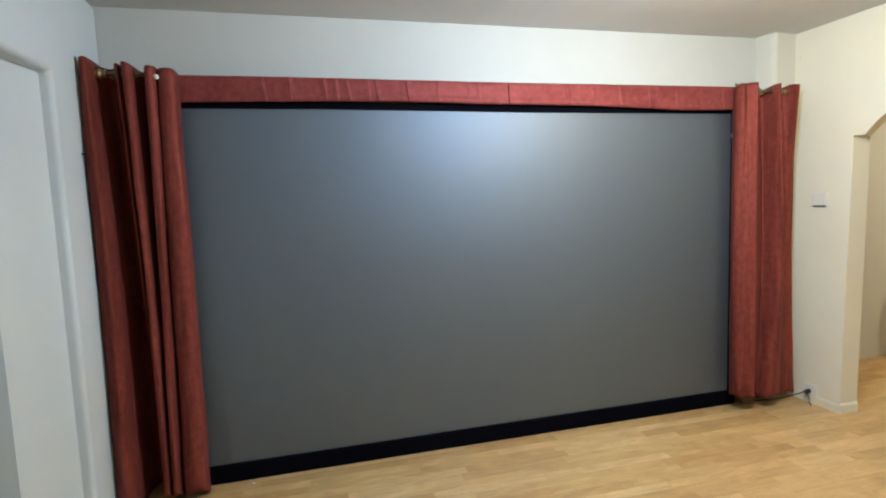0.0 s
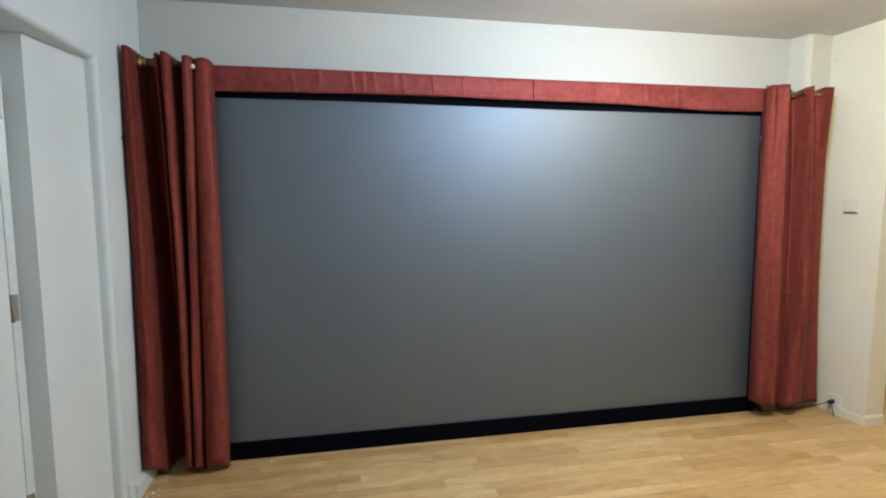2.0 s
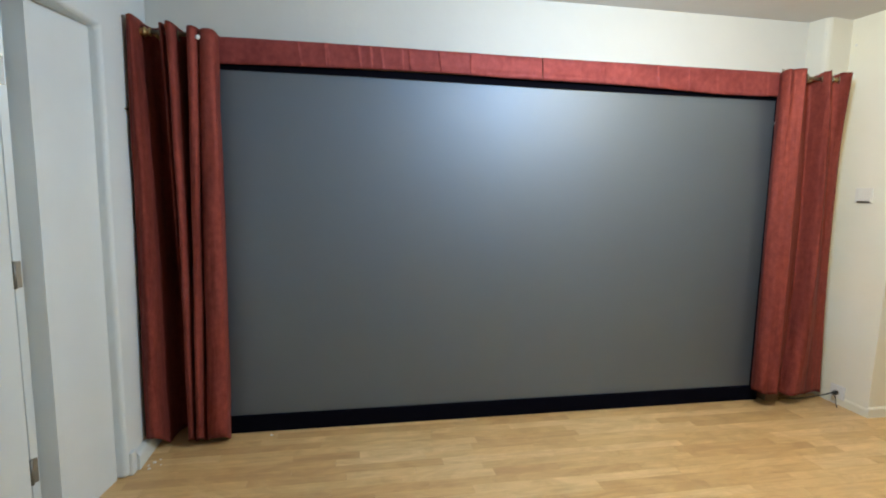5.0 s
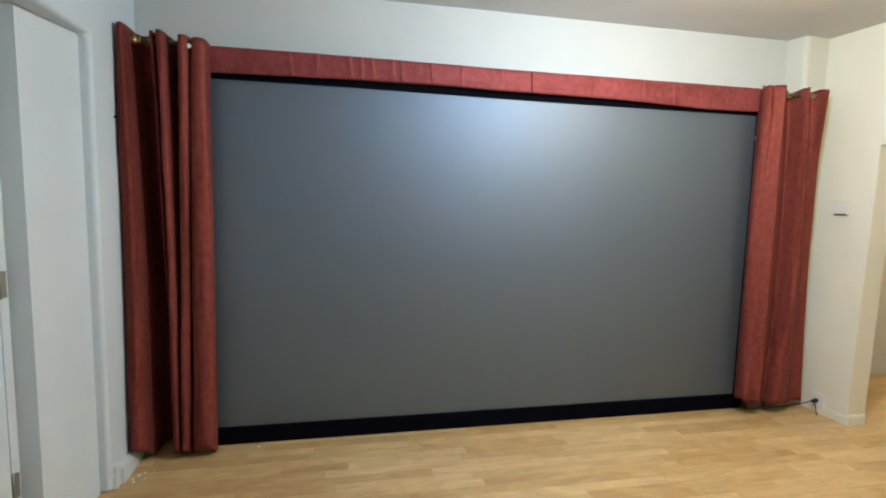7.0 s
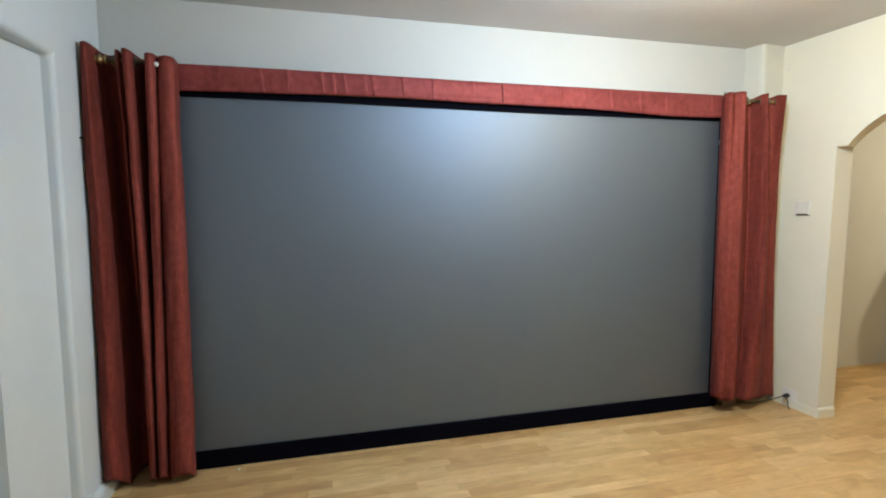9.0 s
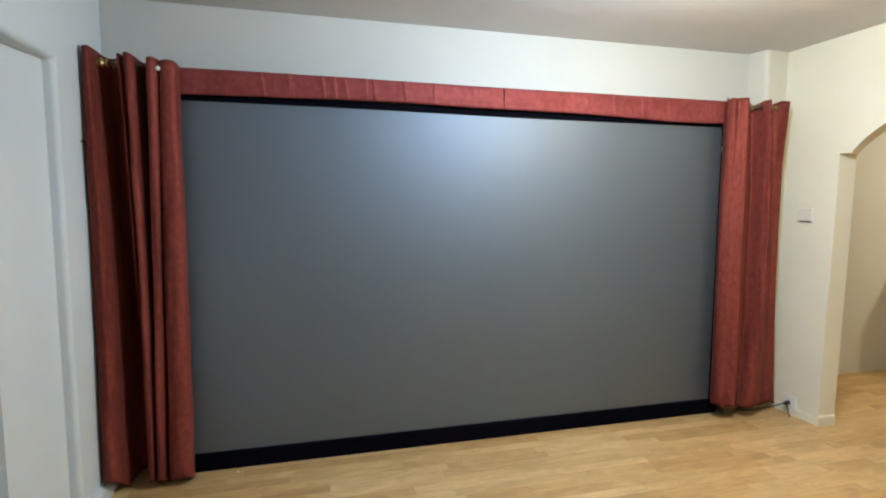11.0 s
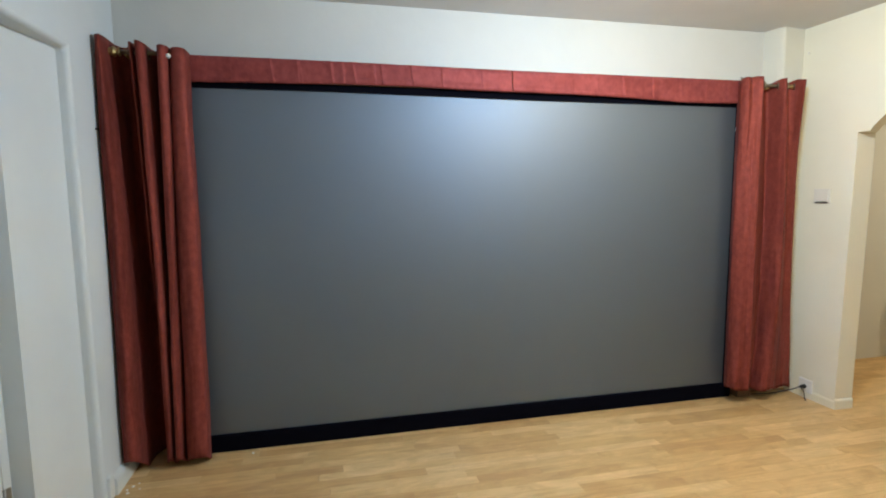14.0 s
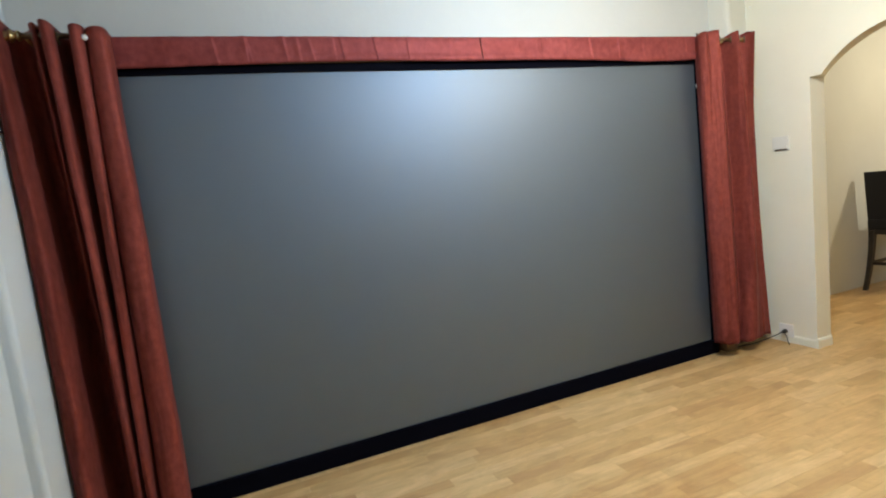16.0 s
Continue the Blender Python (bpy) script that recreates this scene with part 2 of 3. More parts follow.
# the opening is wider behind than in front, so that small ledges show where the arch springs
outlines = []
for half, rise in ((0.445, 0.215), (0.513, 0.220)):
    line = [(HALL_Y, 0), (-0.363, 0), (-0.384, 1.775)] + arch_line(half, rise) + [(-1.415, 1.775), (-1.415, 0), (BACK_Y, 0), (BACK_Y, TOP), (HALL_Y, TOP)]
    outlines.append(line)
bm = bmesh.new()
near = [bm.verts.new((RIGHT_X, y, z)) for y, z in outlines[0]]
far = [bm.verts.new((RIGHT_X + 0.14, y, z)) for y, z in outlines[1]]
bm.faces.new(near)
bm.faces.new(far[::-1])
for k in range(len(near)):
    n = (k + 1) % len(near)
    bm.faces.new((near[k], near[n], far[n], far[k]))
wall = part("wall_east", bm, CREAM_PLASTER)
tagged(wall, "cream-white plastered wall with a shallow arched opening", "wall", kind="structure")
soft_edge = wall.modifiers.new("worn_edges", "BEVEL")
soft_edge.width, soft_edge.segments, soft_edge.limit_method, soft_edge.angle_limit = 0.010, 4, "ANGLE", radians(50)

# the wall with the door
outline = [(WALL_Y, 0), (-0.41, 0), (-0.41, 2.05), (-1.70, 2.05), (-1.70, 0), (BACK_Y, 0), (BACK_Y, TOP), (WALL_Y, TOP)]
wall = part("wall_west", prism(outline, "x", LEFT_X - 0.30, LEFT_X), COOL_PLASTER)
tagged(wall, "white painted wall with a deep door recess", "wall", kind="structure")
soft_edge = wall.modifiers.new("worn_edges", "BEVEL")
soft_edge.width, soft_edge.segments, soft_edge.limit_method, soft_edge.angle_limit = 0.022, 5, "ANGLE", radians(50)
reveal = [(-0.416, -0.411), (-0.467, -0.766), (-0.544, -0.760), (-0.560, -0.780), (-0.575, -0.781), (-0.575, -0.803), (-0.669, -0.803), (-0.669, -0.411)]
reveal = part("trim_door_reveal", prism(reveal, "z", 0, 2.049), GLOSS_WHITE)
tagged(reveal, "white gloss-painted splayed reveal beside the door", "door frame", kind="structure")
tagged(part("trim_door_post", box(-0.669, -1.699, 0, -0.50, -1.612, 2.049, 0.003), GLOSS_WHITE), "white gloss-painted door post", "door frame", kind="structure")

door = thing("door_1", (-0.58, -0.806, 0), "closed white painted door on steel hinges", "door", kind="structure")
part("leaf", box(-0.012, -0.80, 0.008, 0.030, 0, 2.045, 0.003), GLOSS_WHITE, door)
for z in (0.27, 1.05, 1.79):
    # one flap lies on the frame's reveal, the knuckle stands in the joint
    flap = [(0.0339, 0.0427), (0.0209, 0.0262), (0.0225, 0.0250), (0.0355, 0.0415)]
    h = part("hinge", prism(flap, "z", z - 0.05, z + 0.05), HINGE, door, "worn steel butt hinge")
    part("knuckle", tube([(0.025, 0.017, z - 0.052), (0.025, 0.017, z + 0.052)], 0.0065, 10), HINGE, h, smooth=True)

tagged(part("wall_south", box(-0.9, BACK_Y - 0.16, 0, HALL_X, BACK_Y, TOP), PLASTER), "plain white wall closing the room", "wall", kind="structure")
tagged(part("wall_hall_north", box(RIGHT_X + 0.141, HALL_Y, 0, HALL_X, HALL_Y + 0.16, TOP), PLASTER), "cream-lit plastered wall of the dining room", "wall", kind="structure")
tagged(part("wall_hall_east", box(HALL_X, BACK_Y, 0, HALL_X + 0.16, HALL_Y, TOP), PLASTER), "plain white wall closing the dining room", "wall", kind="structure")
tagged(part("ceiling", box(-0.9, BACK_Y - 0.16, TOP, HALL_X + 0.16, HALL_Y + 0.16, TOP + 0.12), CEILING), "matt off-white painted ceiling", "ceiling", kind="structure")

# skirting boards
base = [(0, 0), (0.016, 0), (0.016, 0.066), (0.0145, 0.078), (0.010, 0.088), (0, 0.095)]


def skirting(name, a, b, side, height=1.0, thick=1.0, paint=GLOSS_WHITE):
    """A moulded board from a to b on the floor; side points into the room."""
    a, b, side = Vector((*a, 0)), Vector((*b, 0)), Vector((*side, 0))
    bm = bmesh.new()
    rows = [[bm.verts.new(p + side * u * thick + Vector((0, 0, v * height))) for u, v in base] for p in (a, b)]
    for i in range(len(base)):
        j = (i + 1) % len(base)
        bm.faces.new((rows[0][i], rows[0][j], rows[1][j], rows[1][i]))
    bm.faces.new(rows[0])
    bm.faces.new(rows[1][::-1])
    return tagged(part(name, bm, paint), "white painted skirting board", "skirting", kind="structure")


skirting("baseboard_east", (RIGHT_X, 0.010), (RIGHT_X, -0.362), (-1, 0), 0.6, 0.3, CREAM_PLASTER)
skirting("baseboard_arch", (RIGHT_X - 0.004, -0.3632), (RIGHT_X + 0.14, -0.3632), (0, -1), 0.72, 0.6, CREAM_PLASTER)
skirting("baseboard_west", (LEFT_X, -0.332), (LEFT_X, 0.138), (1, 0), 0.95, 1.7)
tagged(part("trim_plinth", box(LEFT_X - 0.02, -0.385, 0, LEFT_X + 0.017, -0.333, 0.115, 0.009), GLOSS_WHITE), "white painted plinth block at the foot of the door recess", "skirting", kind="structure")


# ---- projection screen ----
screen = thing("projection_screen", (0, 0, 0), "large grey fixed-frame projection screen with a black velvet border", "screen")
part("screen_surface", box(-0.03, 0.0, 0.07, 3.35, 0.012, 1.998), SCREEN, screen, "matt grey light-rejecting screen fabric")
part("frame_bottom", box(-0.055, -0.014, 0.0, 3.375, 0.05, 0.10, 0.006), VELVET, screen)
part("frame_top", prism([(-0.055, 1.980), (0.74, 1.981), (1.9, 1.970), (3.375, 1.968), (3.375, 2.06), (-0.055, 2.06)], "y", -0.014, 0.05), VELVET, screen)
part("frame_side", box(-0.055, -0.013, 0.1003, 0.0, 0.05, 1.9795, 0.006), VELVET, screen)
part("frame_side", box(3.32, -0.013, 0.1003, 3.375, 0.05, 1.9677, 0.006), VELVET, screen)
part("clip", box(3.310, -0.024, 1.812, 3.324, -0.0135, 1.838, 0.004), PLASTIC, screen, "small white plastic clip")


# ---- curtains ----
def curtain(name, top, middle, bottom, z_top, z_low, label, tilt, dip, seed):
    """Cloth that hangs from a line of (x, y) at the top, past one at half height, to another at the hem."""
    steps, rows = 230, 72
    lines = [smooth_line(points, steps) for points in (top, middle, bottom)]
    bm = bmesh.new()
    grid = []
    for r in range(rows + 1):
        v = r / rows
        share = ((1 - v) * (1 - 2 * v), 4 * v * (1 - v), v * (2 * v - 1))
        line = []
        for k in range(steps + 1):
            u = k / steps
            p = sum((w * way[k] for w, way in zip(share, lines)), Vector())
            hem = z_low[0] + (z_low[1] - z_low[0]) * u + 0.006 * math.sin(u * 31 + seed)
            hem = max(0.006, hem + tilt * (-0.16 - lines[2][k].y))
            back = min(max((lines[0][k].y + 0.13) / 0.10, 0.0), 1.0)
            head = z_top[0] + (z_top[1] - z_top[0]) * u + 0.002 * math.sin(u * 41 + seed) - dip * back
            n1 = noise.noise((u * 11, v * 3.1, seed))
            n2 = noise.noise((u * 34, v * 9.0, seed + 7))
            n3 = noise.noise((u * 70, v * 30.0, seed + 3))
            live = min(1.0, v * 6)
            line.append(bm.verts.new((p.x + live * (0.004 * n1 + 0.002 * n2), p.y + live * (0.008 * n1 + 0.004 * n2 + 0.0016 * n3), head + (hem - head) * v)))
        grid.append(line)
    for r in range(rows):
        for k in range(steps):
            bm.faces.new((grid[r][k], grid[r][k + 1], grid[r + 1][k + 1], grid[r + 1][k]))
    ob = thing(name, (0, 0, 0), label, "curtain", "curtains beside the screen")
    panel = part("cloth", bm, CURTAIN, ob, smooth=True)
    skin = panel.modifiers.new("cloth_thickness", "SOLIDIFY")
    skin.thickness, skin.offset = 0.0025, 0.0
    return ob


left_top = [(-0.352, -0.145), (-0.354, -0.165), (-0.346, -0.180), (-0.326, -0.190), (-0.320, -0.10), (-0.316, -0.03), (-0.288, 0.005), (-0.258, -0.02), (-0.238, -0.09),
            (-0.218, -0.128), (-0.206, -0.085), (-0.192, -0.150), (-0.172, -0.172), (-0.156, -0.145), (-0.148, -0.03), (-0.130, 0.045), (-0.110, -0.02), (-0.102, -0.125), (-0.080, -0.160),
            (-0.056, -0.135), (-0.050, -0.085), (-0.043, -0.125), (-0.012, -0.150), (0.020, -0.135), (0.028, -0.06)]
left_middle = [(-0.356, -0.150), (-0.360, -0.175), (-0.344, -0.192), (-0.306, -0.208), (-0.290, -0.12), (-0.284, 0.06), (-0.256, 0.115), (-0.222, 0.05), (-0.206, -0.06),
               (-0.194, -0.105), (-0.184, -0.065), (-0.174, -0.140), (-0.160, -0.158), (-0.142, -0.140), (-0.137, -0.05), (-0.130, -0.02), (-0.121, -0.07), (-0.114, -0.135), (-0.098, -0.158),
               (-0.078, -0.14), (-0.074, -0.06), (-0.066, -0.12), (-0.030, -0.150), (0.020, -0.14), (0.028, -0.06)]
left_low = [(-0.356, -0.160), (-0.360, -0.19), (-0.346, -0.215), (-0.304, -0.230), (-0.285, -0.15), (-0.282, 0.03), (-0.255, 0.10), (-0.228, 0.10), (-0.208, 0.05),
            (-0.196, 0.0), (-0.190, -0.06), (-0.184, -0.11), (-0.172, -0.155), (-0.150, -0.155), (-0.145, -0.08), (-0.140, -0.07), (-0.136, -0.11), (-0.128, -0.160), (-0.106, -0.158),
            (-0.098, -0.08), (-0.090, -0.06), (-0.080, -0.12), (-0.050, -0.158), (0.012, -0.148), (0.022, -0.06)]
curtain("curtain", left_top, left_middle, left_low, (2.178, 2.136), (0.062, 0.060), "rust-red crushed cloth curtain bunched in deep folds against the wall", 0.75, 0.002, 1)
right_top = [(3.288, -0.045), (3.268, -0.10), (3.285, -0.14), (3.318, -0.128), (3.345, -0.165), (3.364, -0.168), (3.42, -0.105), (3.475, -0.040), (3.518, -0.045),
             (3.532, -0.14), (3.550, -0.155), (3.60, -0.105), (3.635, -0.085), (3.665, -0.135), (3.705, -0.150), (3.752, -0.09)]
right_middle = [(3.290, -0.045), (3.268, -0.09), (3.287, -0.132), (3.316, -0.166), (3.344, -0.186), (3.362, -0.176), (3.42, -0.138), (3.48, -0.095), (3.530, -0.062),
                (3.545, -0.140), (3.564, -0.180), (3.60, -0.155), (3.66, -0.10), (3.70, -0.083), (3.725, -0.082), (3.754, -0.08)]
right_low = [(3.292, -0.05), (3.270, -0.10), (3.280, -0.150), (3.316, -0.168), (3.350, -0.188), (3.370, -0.178), (3.402, -0.145), (3.436, -0.112), (3.458, -0.110),
             (3.480, -0.165), (3.53, -0.176), (3.585, -0.150), (3.64, -0.118), (3.70, -0.10), (3.755, -0.09), (3.808, -0.078)]
curtain("curtain", right_top, right_middle, right_low, (2.134, 2.132), (0.116, 0.070), "rust-red crushed cloth curtain hanging just clear of the floor", 0.15, 0.028, 5)


def grommet(x, y, z, way, owner):
    part("grommet", ring((x, y, z), way, 0.022, 0.006), STEEL, owner, "shiny metal eyelet", smooth=True)


curtains = [o for o in scene.objects if o.name.startswith("curtain")]
for x, y, way in ((-0.214, -0.10, (0.8, -0.6, 0)), (-0.150, -0.09, (1, 0.1, 0)), (-0.050, -0.10, (1, 0.2, 0))):
    grommet(x, y, 2.112, way, curtains[0])
for x, y, way in ((3.334, -0.112, (0.2, -1, 0)), (3.418, -0.10, (0.9, 0.3, 0)), (3.536, -0.10, (0.9, -0.5, 0)), (3.592, -0.10, (0.9, 0.4, 0)), (3.660, -0.10, (0.9, -0.5, 0))):
    grommet(x, y, 2.092, way, curtains[1])


def curtain_rod(x0, x1, y, z, bracket_x, label, knob=1.0):
    rod = thing("curtain_rod", ((x0 + x1) / 2, y, z), label, "curtain rod", "curtain rods")
    h = (x1 - x0) / 2
    part("bar", tube([(-h, 0, 0), (h, 0, 0)], 0.011, 14), ROD, rod, smooth=True)
    for s in (-1, 1):
        # turned finial: collar, neck, fluted cup and ball
        turned = ((0.0, 0.012), (0.003, 0.016), (0.007, 0.016), (0.010, 0.010), (0.014, 0.010), (0.020, 0.018), (0.025, 0.0195), (0.028, 0.013), (0.031, 0.012), (0.036, 0.0155), (0.041, 0.013), (0.045, 0.004))
        part("finial", tube([(s * (h + a * knob), 0, 0) for a, _ in turned], [r * knob for _, r in turned], 16), BRASS, rod, smooth=True)
    b = bracket_x - (x0 + x1) / 2
    wall_y = (WALL_Y if bracket_x < 3.6 else 0.012) - y
    arm = part("bracket", tube([(b, wall_y, -0.012), (b, wall_y * 0.4, -0.018), (b, 0, -0.013)], 0.006, 10), BRASS, rod, "aged brass bracket", smooth=True)
    part("bracket_plate", box(b - 0.02, wall_y - 0.005, -0.045, b + 0.02, wall_y - 0.0005, 0.03, 0.002), BRASS, arm)
    return rod


curtain_rod(-0.268, -0.105, -0.10, 2.118, -0.25, "short dull curtain rod with brass finials and a white knob", 1.3)
curtain_rod(3.345, 3.625, -0.10, 2.092, 3.47, "short dull curtain rod with brass finials", 0.8)

left_rod = next(o for o in scene.objects if o.name == "curtain_rod")
bm = bmesh.new()
bmesh.ops.create_uvsphere(bm, u_segments=16, v_segments=10, radius=0.012, matrix=Matrix.Translation((0.136, -0.038, -0.018)))
part("knob", bm, PLASTIC, left_rod, "small white end knob", smooth=True)

# the cloth strip over the top of the screen
valance = thing("valance", (0, -0.05, 2.0), "rust-red cloth valance stretched over a batten with uneven creases", "valance")
CREASES = ((0.216, 0.4), (0.421, 1.0), (0.552, 0.8), (0.565, 0.6), (0.727, 1.2), (0.787, 0.9), (0.847, 0.9), (0.955, 0.6), (0.994, -0.9), (1.162, -1.0), (1.332, -0.8),
           (1.512, -0.3), (1.569, -0.4), (1.982, 0.3), (2.105, 0.5), (2.125, 0.6), (2.292, 0.7), (2.467, 1.0), (2.669, 0.9), (2.86, 0.6), (3.044, 0.5), (3.207, 0.8))
EDGE = ((-0.03, 0.07, 0.35, 0.57, 0.76, 1.18, 1.55, 2.09, 2.3, 2.63, 2.88, 3.1, 3.34), (0.002, 0.003, 0.009, 0.011, 0.016, 0.017, 0.008, 0.005, 0.003, -0.008, -0.018, -0.017, -0.012))


def crease_height(x, z):
    """Pinched pleats: each rises slowly on one flank and falls sharply on the other, and leans a little."""
    total = 0.0
    for i, (c, s) in enumerate(CREASES):
        d = x - c + (0.10 + 0.05 * math.sin(i * 2.4)) * (z - 0.065)
        flip = 1 if (c < 2.4) == (s > 0) else -1
        d *= flip
        width = 0.022 if d < 0 else 0.004
        total += abs(s) * 0.0042 * math.exp(-(d / width) ** 2)
    return total


def strip(x0, x1, y_off, seed):
    bm = bmesh.new()
    cols = int((x1 - x0) / 0.003)
    slant = 0.007
    section = [(0.045, 0.128), (0.02, 0.1305), (0.004, 0.129), (0.0, 0.122), (-0.001, 0.10), (0, 0.075), (0, 0.05), (0, 0.030), (-0.0022, 0.026), (-0.0022, 0.006), (0.002, 0.0), (0.008, -0.001), (0.03, 0.012)]
    rows = []
    for i in range(cols + 1):
        x = x0 + (x1 - x0) * i / cols
        sag = float(np.interp(x, *EDGE)) + 0.0016 * noise.noise((x * 21, seed, 4)) + 0.0012 * noise.noise((x * 90, seed, 8))
        line = []
        for j, (y, z) in enumerate(section):
            w = 1 - z / 0.13
            wob = 0.003 * noise.noise((x * 5, z * 9, seed)) + 0.0014 * noise.noise((x * 26, z * 26, seed))
            tip = slant * (0.5 - z / 0.13) * math.exp(-abs(x - 1.7475) / 0.03)
            rise = 0.003 * math.sin(x * 2.1 + 0.6) - 0.004 * max(0.0, x - 2.3)
            line.append(bm.verts.new((x + tip, y + y_off - (crease_height(x, z) + wob if 2 <= j <= 10 else 0), z + sag * w + rise * (1 - w))))
        rows.append(line)
    for p, q in zip(rows, rows[1:]):
        for j in range(len(section) - 1):
            bm.faces.new((p[j], q[j], q[j + 1], p[j + 1]))
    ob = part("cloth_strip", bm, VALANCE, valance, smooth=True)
    skin = ob.modifiers.new("cloth_thickness", "SOLIDIFY")
    skin.thickness, skin.offset = 0.002, 0.0


strip(-0.03, 1.7455, 0.0, 2)
strip(1.7495, 3.335, -0.002, 9)
part("peg", tube([(3.297, -0.012, 0.10), (3.297, -0.012, 0.138), (3.297, -0.012, 0.146)], [0.006, 0.006, 0.008], 10), HINGE, valance, "small grey metal peg", smooth=True)
part("batten", box(-0.03, 0.012, 0.016, 3.335, 0.035, 0.122), BLOCK, valance)


# ---- small things in the room ----
switch = thing("light_switch", (RIGHT_X, -0.18, 1.385), "white square light switch on the plaster wall", "switch")
part("plate", box(-0.009, -0.056, -0.047, 0, 0.056, 0.047, 0.004), SWITCH, switch)
# pressed in at the top, so that its lower lip stands proud
part("rocker", prism([(-0.0091, -0.036), (-0.0185, -0.034), (-0.0180, -0.030), (-0.0105, 0.038), (-0.0091, 0.038)], "y", -0.046, 0.030), SWITCH, switch)
# strip in hinge grey stands in for the shade below the lip
part("rocker_shade", box(-0.0130, -0.048, -0.0445, -0.0091, 0.036, -0.0372), HINGE, switch, "dark strip for the shade under the rocker")

socket = thing("power_socket", (RIGHT_X - 0.002, -0.158, 0.088), "white wall socket set in the skirting", "socket")
part("plate", box(-0.010, -0.050, -0.046, 0.0015, 0.050, 0.044, 0.004), PLASTIC, socket)
part("plug", tube([(-0.0101, 0.0, -0.005), (-0.03, 0.0, -0.006), (-0.045, 0.002, -0.008), (-0.052, 0.006, -0.010)], [0.014, 0.014, 0.010, 0.005], 12), BLACK, socket, "black mains plug", smooth=True)

cable = bmesh.new()
route = [(3.800, -0.158, 0.083), (3.77, -0.15, 0.070), (3.72, -0.105, 0.040), (3.66, -0.06, 0.012), (3.59, -0.03, 0.0045), (3.53, -0.012, 0.0045), (3.47, 0.105, 0.0045)]
flat = smooth_line([(p[0], p[1]) for p in route], 48)
high = smooth_line([(p[0], p[2]) for p in route], 48)
tagged(part("power_cable", tube([(f.x, f.y, h.y) for f, h in zip(flat, high)], 0.0038, 8, cable), BLACK, smooth=True), "thin black mains cable trailing on the floor", "cable")

drop = smooth_line([(-0.165, 0.078), (-0.190, 0.060), (-0.200, 0.030), (-0.215, 0.0045)], 20)
tagged(part("loose_cable", tube([(3.812 - 0.0006 * i, p.x, max(p.y, 0.0045)) for i, p in enumerate(drop)], 0.003, 8), BLACK, smooth=True), "short black cable end hanging by the socket", "cable")

for x, y, w, h in ((3.412, -0.045, 0.105, 0.105), (3.560, 0.02, 0.09, 0.10)):
    b = part("wooden_block", box(0, 0, 0, w, 0.09 if w > 0.1 else 0.07, h, 0.004), BLOCK)
    b.location = (x, y, 0)
    tagged(b, "small brown wooden block on the floor under the curtain", "block", "wooden blocks under the curtain")

hook = thing("wall_hook", (RIGHT_X, -0.012, 2.335), "small pale plug in the plaster", "hook")
part("stem", tube([(0, 0, 0), (-0.004, 0, 0), (-0.006, 0, -0.002)], [0.007, 0.007, 0.004], 10), PLASTIC, hook, smooth=True)
nail = thing("nail", (LEFT_X, -0.196, 1.74), "black nail in the white wall", "nail")
part("head", tube([(0, 0, 0), (0.010, 0, 0), (0.012, 0, 0)], [0.003, 0.003, 0.009], 10), BLACK, nail, smooth=True)

for i, (x, y, r) in enumerate(((0.235, -0.062, 0.0075), (-0.299, -0.272, 0.008), (-0.318, -0.300, 0.006), (-0.280, -0.245, 0.005), (-0.305, -0.330, 0.007), (-0.262, -0.300, 0.004))):
    bm = bmesh.new()
    bmesh.ops.create_icosphere(bm, subdivisions=2, radius=r)
    for v in bm.verts:
        v.co *= 1 + 0.35 * noise.noise(v.co * 160 + Vector((i, 0, 0)))
        v.co.z = max(v.co.z * 0.55, -0.3 * r)
    low = min(v.co.z for v in bm.verts)
    bmesh.ops.translate(bm, verts=bm.verts, vec=(x, y, -low))
    tagged(part("paint_crumb", bm, CHIP), "tiny white crumb of plaster on the floor", "crumb", "crumbs on the floor")

# lamp holders added out of view; the single room lamp gets two
def ceiling_lamp(x, y, label):
    ob = thing("ceiling_lamp", (x, y, TOP), label, "ceiling lamp", "ceiling lamps")
    part("rose", tube([(0, 0, 0), (0, 0, -0.012), (0, 0, -0.02)], [0.06, 0.06, 0.03], 24), PLASTIC, ob, smooth=True)
    part("stem", tube([(0, 0, -0.02), (0, 0, -0.09)], 0.008, 10), STEEL, ob, smooth=True)
    return ob


ceiling_lamp(2.00, -1.42, "plain white ceiling lamp holder added out of view")
ceiling_lamp(2.34, -1.42, "plain white ceiling lamp holder added out of view")
ceiling_lamp(6.25, -0.95, "plain white ceiling lamp holder added out of view")

# ---- dining chair ----
chair = thing("counter_chair", (5.66, 0.10, 0), "tall black leather counter chair with dark wooden legs", "chair")
W2 = 0.225
bm = bmesh.new()
rows = []
for i in range(15):
    v = i / 14
    z = 0.54 + 0.525 * v
    x = -0.015 * math.sin(v * math.pi) + 0.02 - 0.048 * v * v
    line = []
    for y, t in ((-W2, 0), (-W2 - 0.004, 0.02), (-W2, 0.05), (W2, 0.05), (W2 + 0.004, 0.02), (W2, 0)):
        line.append(bm.verts.new((x + t, y, z + (0.006 * math.cos(y / W2 * 1.5) if i == 14 else 0))))
    rows.append(line)
for p, q in zip(rows, rows[1:]):
    for j in range(6):
        bm.faces.new((p[j], p[(j + 1) % 6], q[(j + 1) % 6], q[j]))
bm.faces.new(rows[0])
bm.faces.new(rows[-1][::-1])
part("backrest", bm, LEATHER, chair, "black leather padded back")
part("seat", box(0.0, -W2 - 0.005, 0.54, 0.45, W2 + 0.005, 0.64, 0.02), LEATHER, chair)
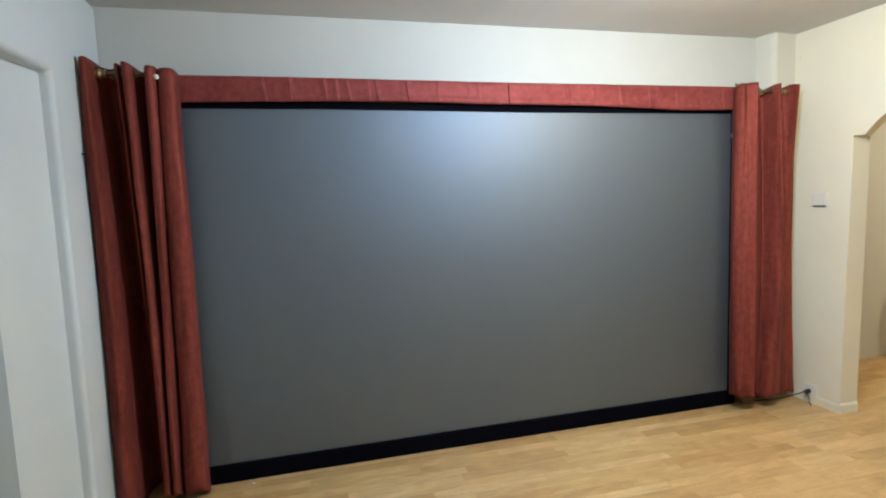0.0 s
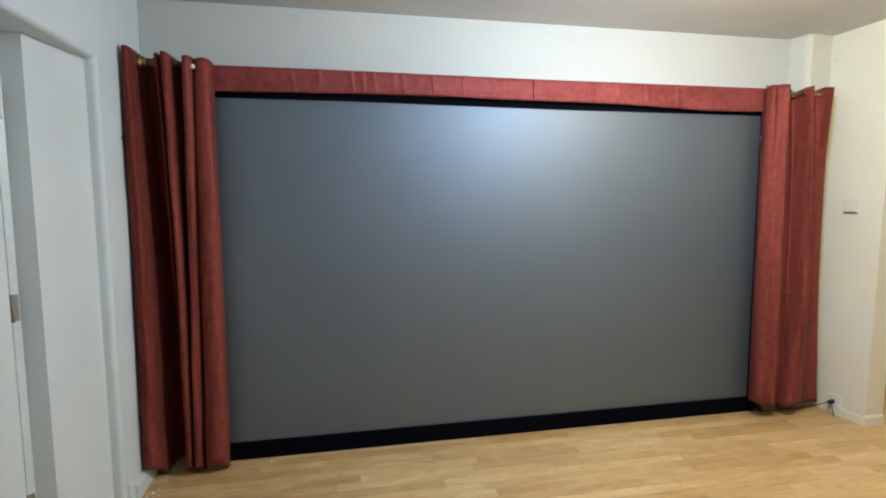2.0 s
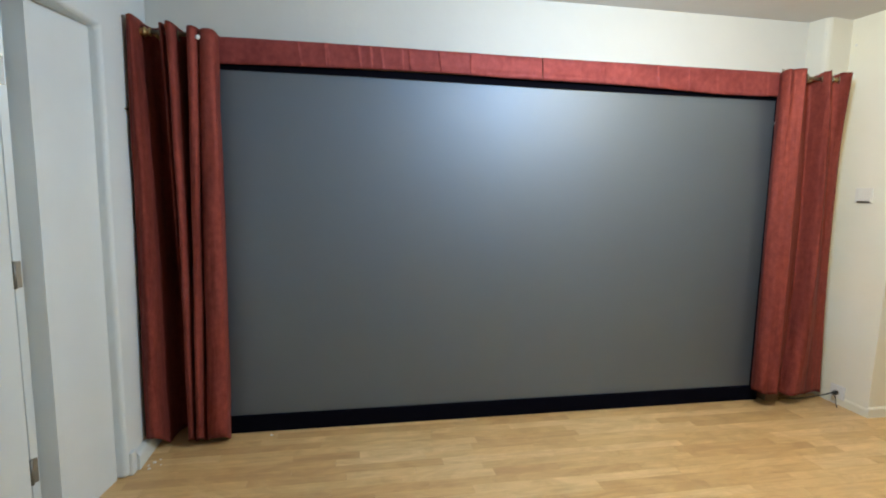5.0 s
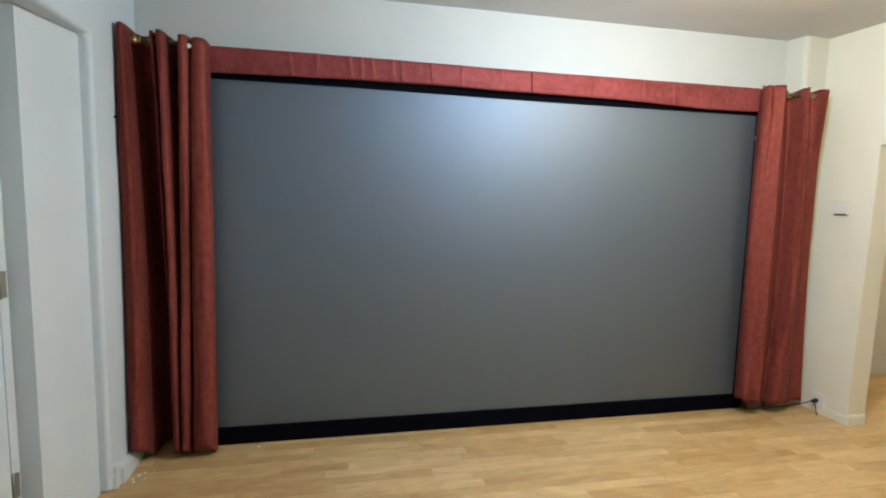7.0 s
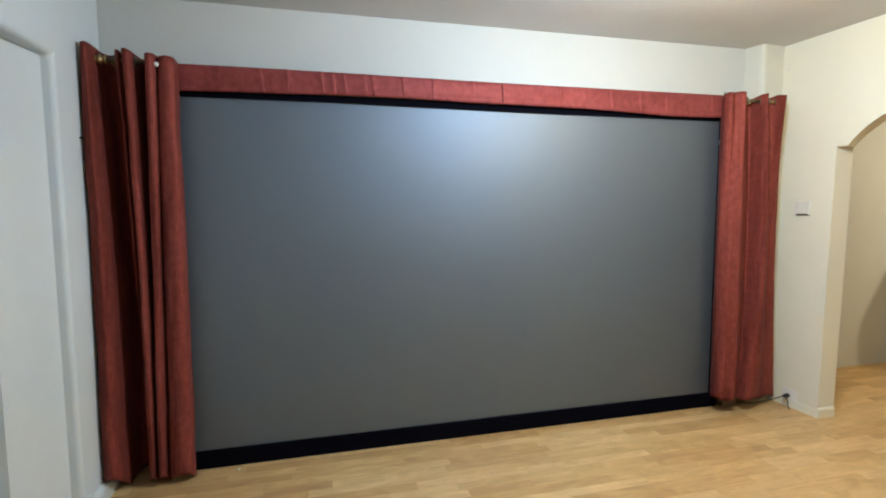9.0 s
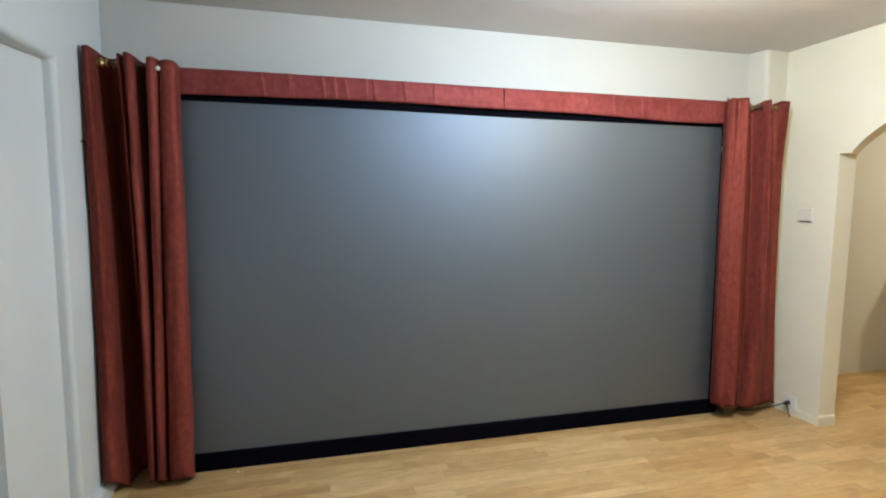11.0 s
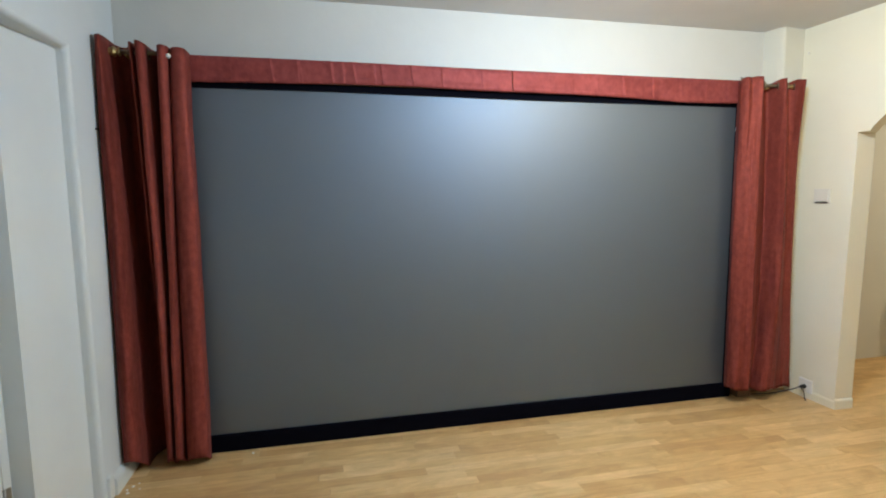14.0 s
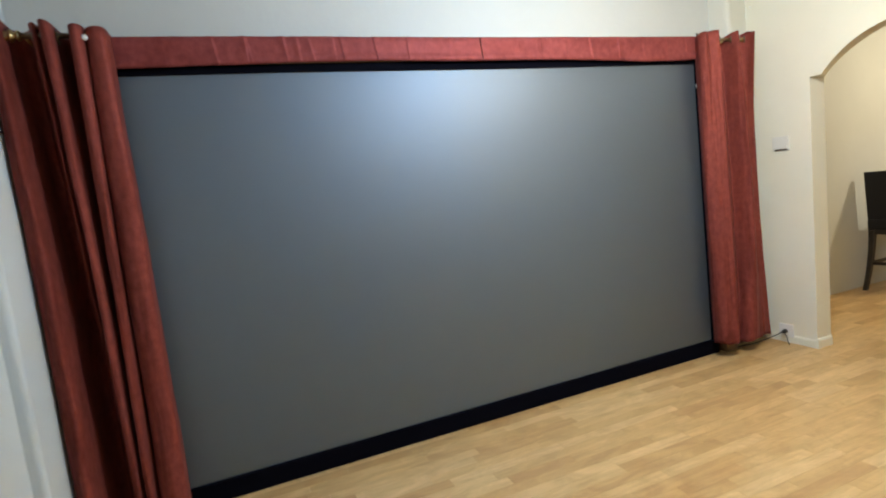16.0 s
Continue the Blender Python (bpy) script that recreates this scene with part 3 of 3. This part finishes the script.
part("apron", box(0.02, -W2 + 0.01, 0.50, 0.44, W2 - 0.01, 0.54), DARKWOOD, chair)


def leg(x0, y0, x1, y1):
    bm = bmesh.new()
    rows = []
    for i in range(9):
        v = i / 8
        x, y, z = x0 + (x1 - x0) * v * v, y0 + (y1 - y0) * v, 0.54 * (1 - v)
        r = 0.022 - 0.006 * v
        rows.append([bm.verts.new((x + a * r, y + b * r, z)) for a, b in ((-1, -1), (1, -1), (1, 1), (-1, 1))])
    for p, q in zip(rows, rows[1:]):
        for j in range(4):
            bm.faces.new((p[j], p[(j + 1) % 4], q[(j + 1) % 4], q[j]))
    bm.faces.new(rows[0])
    bm.faces.new(rows[-1][::-1])
    part("leg", bm, DARKWOOD, chair)


for s in (-1, 1):
    leg(0.03, s * 0.20, -0.075, s * 0.215)
    leg(0.42, s * 0.20, 0.42, s * 0.205)
    part("stretcher", box(-0.01, s * 0.205 - 0.01, 0.225, 0.42, s * 0.205 + 0.01, 0.255, 0.003), DARKWOOD, chair)
part("stretcher", box(-0.008, -0.20, 0.225, 0.014, 0.20, 0.255, 0.003), DARKWOOD, chair)
part("stretcher", box(0.41, -0.20, 0.185, 0.432, 0.20, 0.215, 0.003), DARKWOOD, chair)

# ---- floor ----
floor = tagged(part("floor", box(-0.9, BACK_Y - 0.16, -0.12, HALL_X + 0.16, HALL_Y + 0.16, -0.009), SUBFLOOR), "light oak three-strip laminate floor", "floor", kind="structure")
STRIP = 0.0655
LENGTHS = (0.34, 0.46, 0.60, 0.75)
shared = {}
for n in LENGTHS:
    bm = bmesh.new()
    box(0.0004, 0.0003, -0.0085, n - 0.0004, STRIP - 0.0003, 0.0, 0.0, bm)
    shared[n] = mesh("plank", bm, OAK)
rng = random.Random(11)
verts, faces = [], []
y = HALL_Y - STRIP
while y > BACK_Y:
    x = -0.81 - rng.random() * 0.33
    while x < HALL_X:
        n = rng.choice(LENGTHS)
        near = -1.32 < y < 0.0 and x > -0.80 and x + n / 2 < 3.9
        if near:
            ob = new("plank", shared[n])
            ob.location = (x, y, 0)
            ob.parent = floor
        else:
            k = len(verts)
            a, b, c, d = max(x + 0.0004, -0.80), min(x + n - 0.0004, HALL_X),  y + 0.0003, y + STRIP - 0.0003
            verts += [(a, c, 0), (b, c, 0), (b, d, 0), (a, d, 0), (a, c, -0.0085), (b, c, -0.0085), (b, d, -0.0085), (a, d, -0.0085)]
            faces += [(k, k + 1, k + 2, k + 3), (k + 4, k + 5, k + 1, k), (k + 5, k + 6, k + 2, k + 1), (k + 6, k + 7, k + 3, k + 2), (k + 7, k + 4, k, k + 3)]
        x += n
    y -= STRIP
data = bpy.data.meshes.new("far_planks")
data.from_pydata(verts, [], faces)
data.materials.append(OAK_FAR)
rest = new("far_planks", data)
rest.parent = floor
tagged(rest, kind="stuff")
